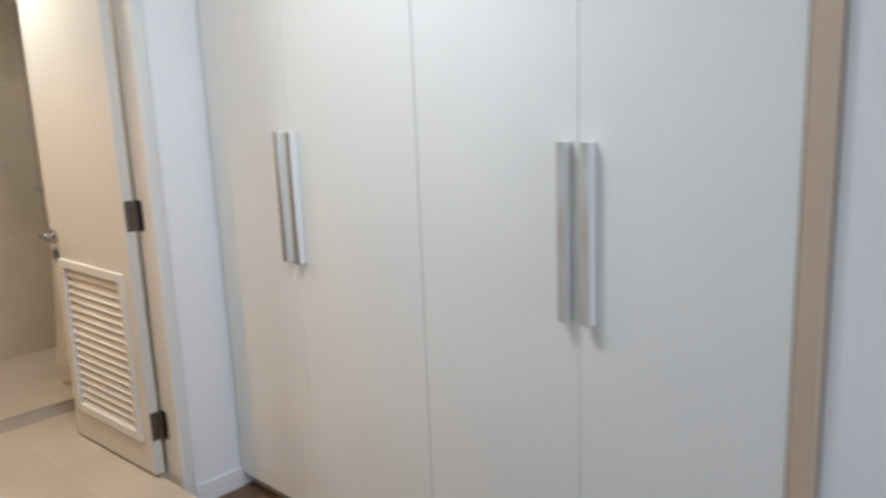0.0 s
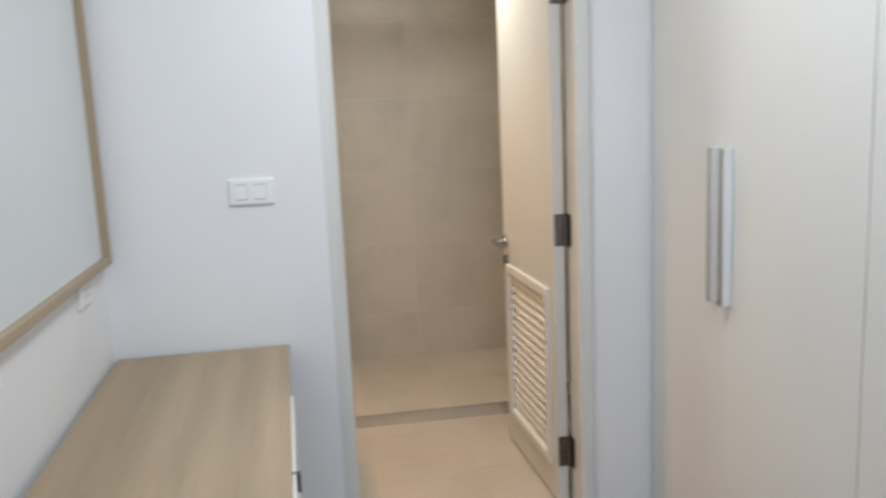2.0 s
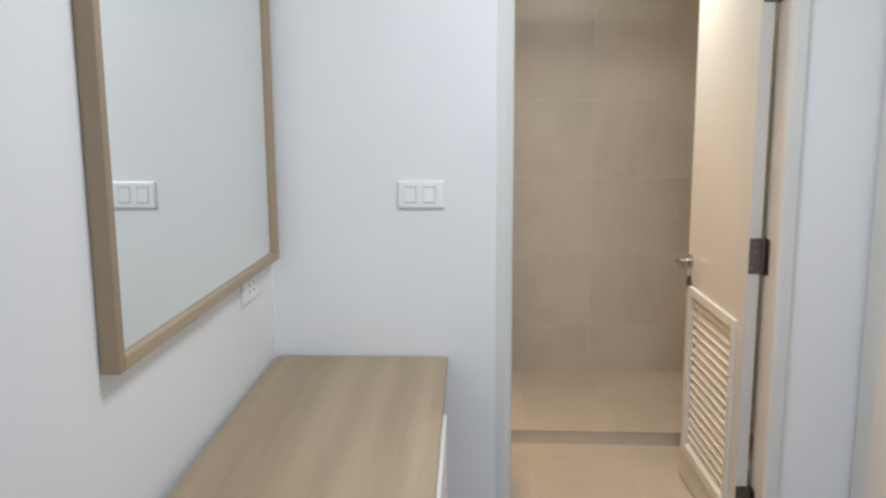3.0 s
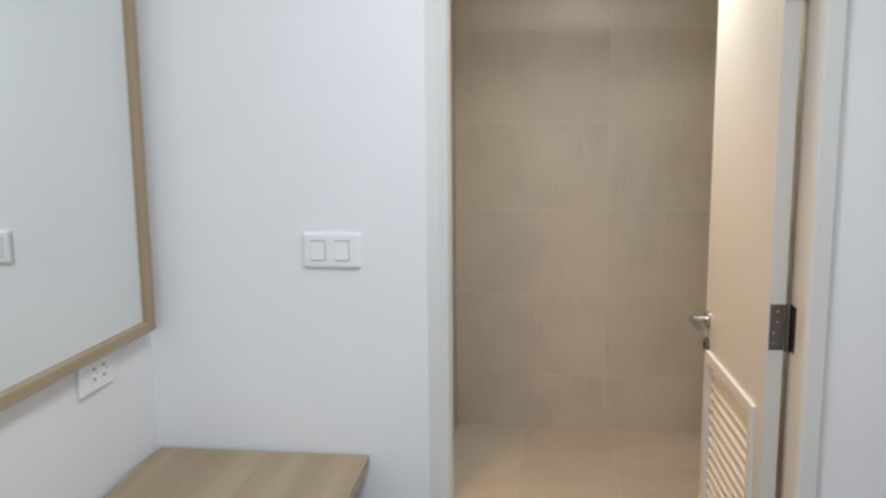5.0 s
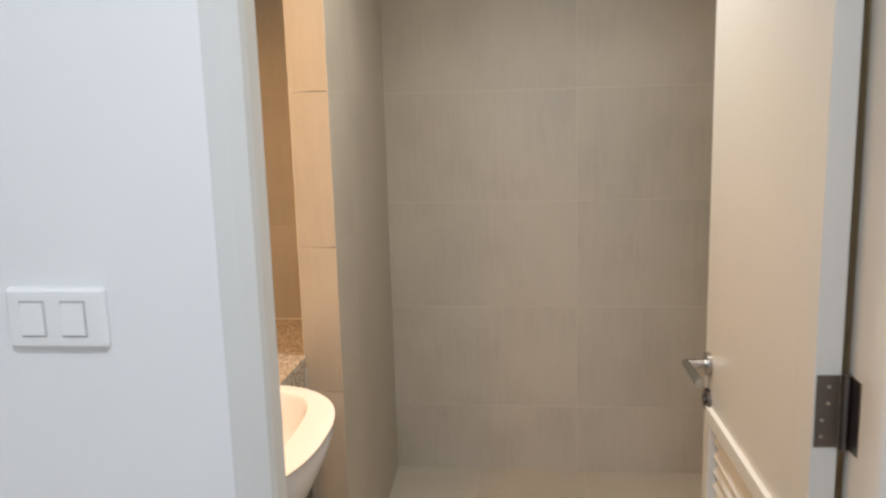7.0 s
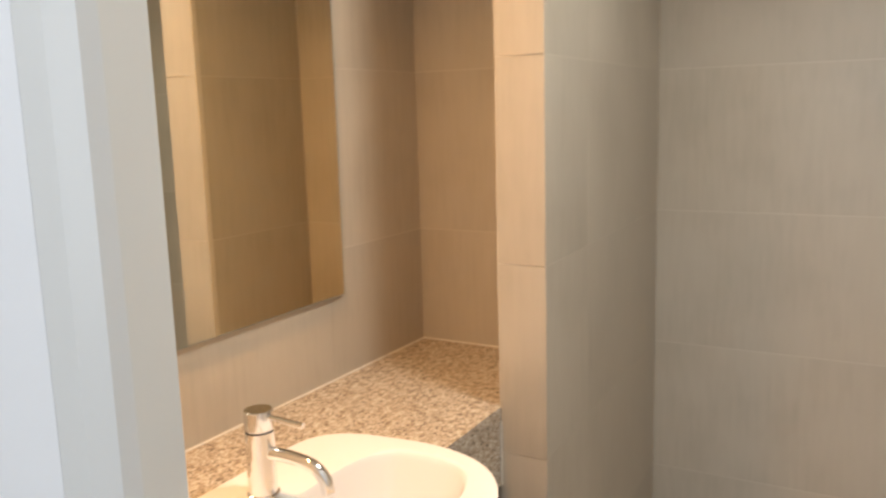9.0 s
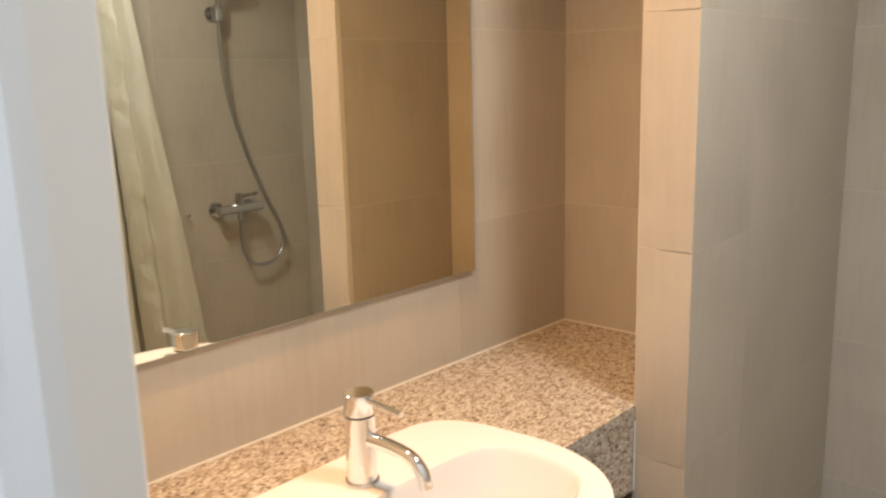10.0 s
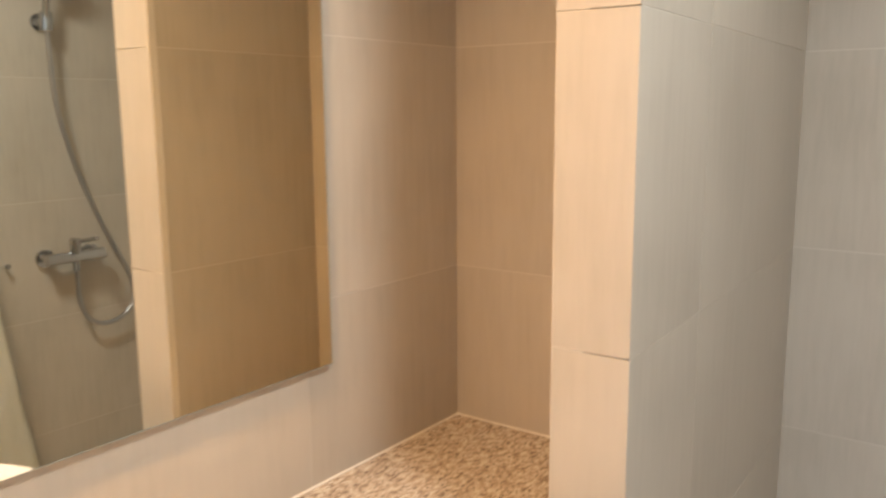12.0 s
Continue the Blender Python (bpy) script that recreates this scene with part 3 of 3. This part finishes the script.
def wet(name, bm, material, parent, label="", smooth=False):
    return sub(name, moved(bm, WET), material, parent, label, smooth)


mx = thing("shower_mixer", WET @ Vector((XW, 1.82, 1.03)), "chrome wall-mounted shower mixer", "mixer")
wet("body", merged(rod((XW - 0.055, 1.715, 1.035), (XW - 0.055, 1.925, 1.035), 0.020, n=24), rod((XW, 1.735, 1.035), (XW - 0.055, 1.735, 1.035), 0.014), rod((XW, 1.90, 1.035), (XW - 0.055, 1.90, 1.035), 0.014), rod((XW, 1.735, 1.035), (XW - 0.012, 1.735, 1.035), 0.032, n=28), rod((XW, 1.90, 1.035), (XW - 0.012, 1.90, 1.035), 0.032, n=28)), M_CHROME_DARK, mx, smooth=False)
wet("lever", merged(rod((XW - 0.055, 1.82, 1.045), (XW - 0.060, 1.82, 1.098), 0.019, n=24), rod((XW - 0.065, 1.82, 1.088), (XW - 0.150, 1.85, 1.105), 0.008)), M_CHROME_DARK, mx, "chrome lever")
wet("outlet", rod((XW - 0.055, 1.82, 1.02), (XW - 0.055, 1.82, 0.985), 0.012), M_CHROME_DARK, mx)
hose = tube([(XW - 0.055, 1.82, 0.985), (XW - 0.05, 1.825, 0.87), (XW - 0.045, 1.87, 0.79), (XW - 0.04, 1.96, 0.775), (XW - 0.04, 2.035, 0.83), (XW - 0.04, 2.03, 0.93), (XW - 0.04, 1.95, 1.10), (XW - 0.045, 1.86, 1.32), (XW - 0.05, 1.80, 1.55), (XW - 0.055, 1.785, 1.80)], 0.008, 12)
wet("hose", hose, M_HOSE, mx, "flexible metal shower hose", True)
hk = thing("shower_holder", WET @ Vector((XW, 1.77, 1.83)), "chrome hand shower in its wall holder", "shower head")
wet("holder", merged(rod((XW, 1.785, 1.83), (XW - 0.05, 1.785, 1.83), 0.016, n=20), rod((XW, 1.785, 1.83), (XW - 0.01, 1.785, 1.83), 0.028, n=24), rod((XW - 0.055, 1.785, 1.80), (XW - 0.058, 1.785, 1.86), 0.020, n=20)), M_CHROME_DARK, hk)
wet("handle", rod((XW - 0.056, 1.785, 1.80), (XW - 0.10, 1.77, 2.0), 0.012, n=16), M_CHROME_DARK, hk)
wet("head", rod((XW - 0.10, 1.77, 2.0), (XW - 0.145, 1.77, 1.985), 0.035, 0.042, n=28), M_CHROME_DARK, hk)

rail = thing("curtain_rail", WET @ Vector((1.17, 1.30, 2.32)), "white shower curtain rail across the shower", "rail")
wet("bar", rod((COL1 + 0.03, 1.30, 2.33), (XW, 1.30, 2.33), 0.0125), M_CHROME, rail)
wet("flange", rod((XW - 0.012, 1.30, 2.33), (XW, 1.30, 2.33), 0.03, n=24), M_CHROME, rail)
wet("flange", rod((COL1 + 0.06, 1.30, 2.33), (COL1 + 0.072, 1.30, 2.33), 0.03, n=24), M_CHROME, rail)


def curtain_mesh():
    """A bunched sheet beside the wall: two lobes with a deep valley between, opening towards the hem."""
    bm = bmesh.new()
    nz, per = 96, 12
    rows = []
    for j in range(nz + 1):
        s = j / nz
        z = 2.30 + (0.27 - 2.30) * s
        left = 1.235 - 0.09 * s
        right = 1.335 + 0.25 * s
        val = 1.232 + 0.050 * s
        w = 0.006 + 0.055 * max(0.0, s - 0.25)
        ridge = val + w / 2 + 0.045 + 0.012 * s
        edge = right - 0.035
        plan = [(1.835, left + 0.06), (1.75, left), (1.70, left + 0.30 * (val - left)), (1.645, val - w / 2 - 0.018), (1.67, val - w / 2), (1.835, val + 0.02), (1.838, val + 0.13), (1.75, val + w / 2 + 0.03),
                (1.70, val + w / 2 + 0.004), (1.635, ridge), (1.66, ridge + 0.20 * (edge - ridge)), (1.605, ridge + 0.48 * (edge - ridge)), (1.592, ridge + 0.75 * (edge - ridge)), (1.60, edge - 0.006), (1.66, edge + 0.004), (1.83, edge - 0.02)]
        b = 0.62 + 0.38 * s
        plan = [Vector((1.835 - (1.835 - x) * b, y, 0)) for x, y in plan]
        row = []
        for k in range(len(plan) - 1):
            p0, p1, p2, p3 = plan[max(k - 1, 0)], plan[k], plan[k + 1], plan[min(k + 2, len(plan) - 1)]
            for i in range(per):
                t = i / per
                p = 0.5 * (2 * p1 + (p2 - p0) * t + (2 * p0 - 5 * p1 + 4 * p2 - p3) * t * t + (3 * p1 - p0 - 3 * p2 + p3) * t ** 3)
                q = k + t
                crease = max(0.0, 1 - abs(q - 9.1) / 1.3) + 0.8 * max(0.0, 1 - abs(q - 2.0) / 1.4)
                wob = 0.010 * noise.noise(Vector((q * 0.8, z * 4.0, 0.3))) + 0.015 * crease * noise.noise(Vector((q * 0.9 + z * 6, z * 15, 2.0)))
                row.append(bm.verts.new((p.x + wob, p.y + 0.004 * noise.noise(Vector((q, z * 7, 5.0))), z)))
        rows.append(row)
    for a, c in zip(rows, rows[1:]):
        for i in range(len(a) - 1):
            bm.faces.new((a[i], a[i + 1], c[i + 1], c[i]))
    bmesh.ops.solidify(bm, geom=bm.faces[:], thickness=0.0015)
    return bm


cur = thing("shower_curtain", WET @ Vector((1.75, 1.3, 0.3)), "cream satin shower curtain drawn aside in loose folds", "curtain")
wet("cloth", curtain_mesh(), M_CURTAIN, cur, smooth=True)
for k in range(6):
    x = 1.72 + 0.022 * k
    wet("ring", tube([(x, 1.30 + 0.02 * math.cos(a), 2.322 + 0.028 * math.sin(a)) for a in [0.5236 * q for q in range(13)]], 0.002, 6, 2), M_CHROME, cur)

hook = thing("towel_hook", WET @ Vector((XW, 1.60, 1.03)), "small chrome towel hook on the shower wall", "hook")
wet("stem", rod((XW, 1.60, 1.03), (XW - 0.022, 1.60, 1.03), 0.0045, n=14), M_CHROME, hook)
wet("cap", rod((XW - 0.022, 1.60, 1.03), (XW - 0.029, 1.60, 1.03), 0.009, n=18, bevel=0.002), M_CHROME_DARK, hook)

# ---- ceiling lamps ----
for nm, x, y, z, r in (("downlight", 0.26, 0.55, BTOP, 0.06), ("ceiling_lamp", 1.02, 0.905, BTOP, 0.13), ("ceiling_lamp", 0.95, -0.88, TOP, 0.235)):
    dl = thing(nm, (x, y, z), "round white recessed ceiling downlight", "ceiling light", "ceiling downlights")
    part("rim", merged(rod((0, 0, -0.006), (0, 0, 0.0), r + 0.018, n=40)), M_PLASTIC, dl)
    part("diffuser", rod((0, 0, -0.0085), (0, 0, -0.0065), r, n=40), M_GLOW, dl)

# ---- window behind, assumed and out of view ----
win = thing("window_1", (0.92, -5.55, 1.45), "assumed unseen window, wide and white-framed, added for daylight", "window")
win["kind"] = "structure"
for x0, x1, z0, z1 in ((0.121, 0.18, 0.401, 2.499), (1.66, 1.719, 0.401, 2.499), (0.18, 1.66, 0.401, 0.46), (0.18, 1.66, 2.44, 2.499), (0.895, 0.945, 0.46, 2.44)):
    sub("window_frame", box(x0, -5.58, z0, x1, -5.53, z1, 0.003), M_TRIM, win)

# ---- tiles last ----
ZB = [SHOWER] + Z_JOINTS + [BTOP]
ZV = [BATH] + Z_JOINTS + [BTOP]
tiles("wall_bath_back", "y", YB, -1, [0.40, 1.13, XR], ZB, M_TILE)
tiles("wall_bath_partition", "x", COL1, 1, [COLY + 0.002, 1.41, YB - 0.002], ZB, M_TILE, turned)
tiles("wall_bath_partition", "y", COLY, -1, [COL0 + 0.001, COL1 + 0.0005], ZV, M_TILE)
tiles("wall_bath_partition", "x", COL0, -1, [COLY + 0.013, NICHE - 0.001], ZV, M_TILE)
tiles("wall_bath_niche", "y", NICHE, -1, [XM, COL0 - 0.001], ZV, M_TILE)
tiles("wall_bath_west", "x", XM, 1, [0.061, 0.325, 1.125, NICHE + 0.001], ZV, M_TILE, VANITY_TURN)
tiles("wall_bath_east", "x", XR, -1, [0.307, 0.81, 1.41, YB], ZB[:1] + ZV[1:], M_TILE)
floor_tiles("floor_shower", [0.40, 0.76, 1.16, 1.56, XR], [1.2165, 1.66, YB], SHOWER, M_FTILE)
tiles("floor_shower", "y", 1.22, -1, [COL1, 1.16, XR], [BATH, SHOWER - 0.012], M_TILE)
floor_tiles("floor_bath", [0.0, 0.36, 0.775, 1.19, 1.42], [0.03, 0.255, 0.675, 1.095, 1.2195], BATH, M_FTILE)
floor_tiles("floor_bath_2", [1.42, XR], [0.307, 0.675, 1.095, 1.2195], BATH, M_FTILE)
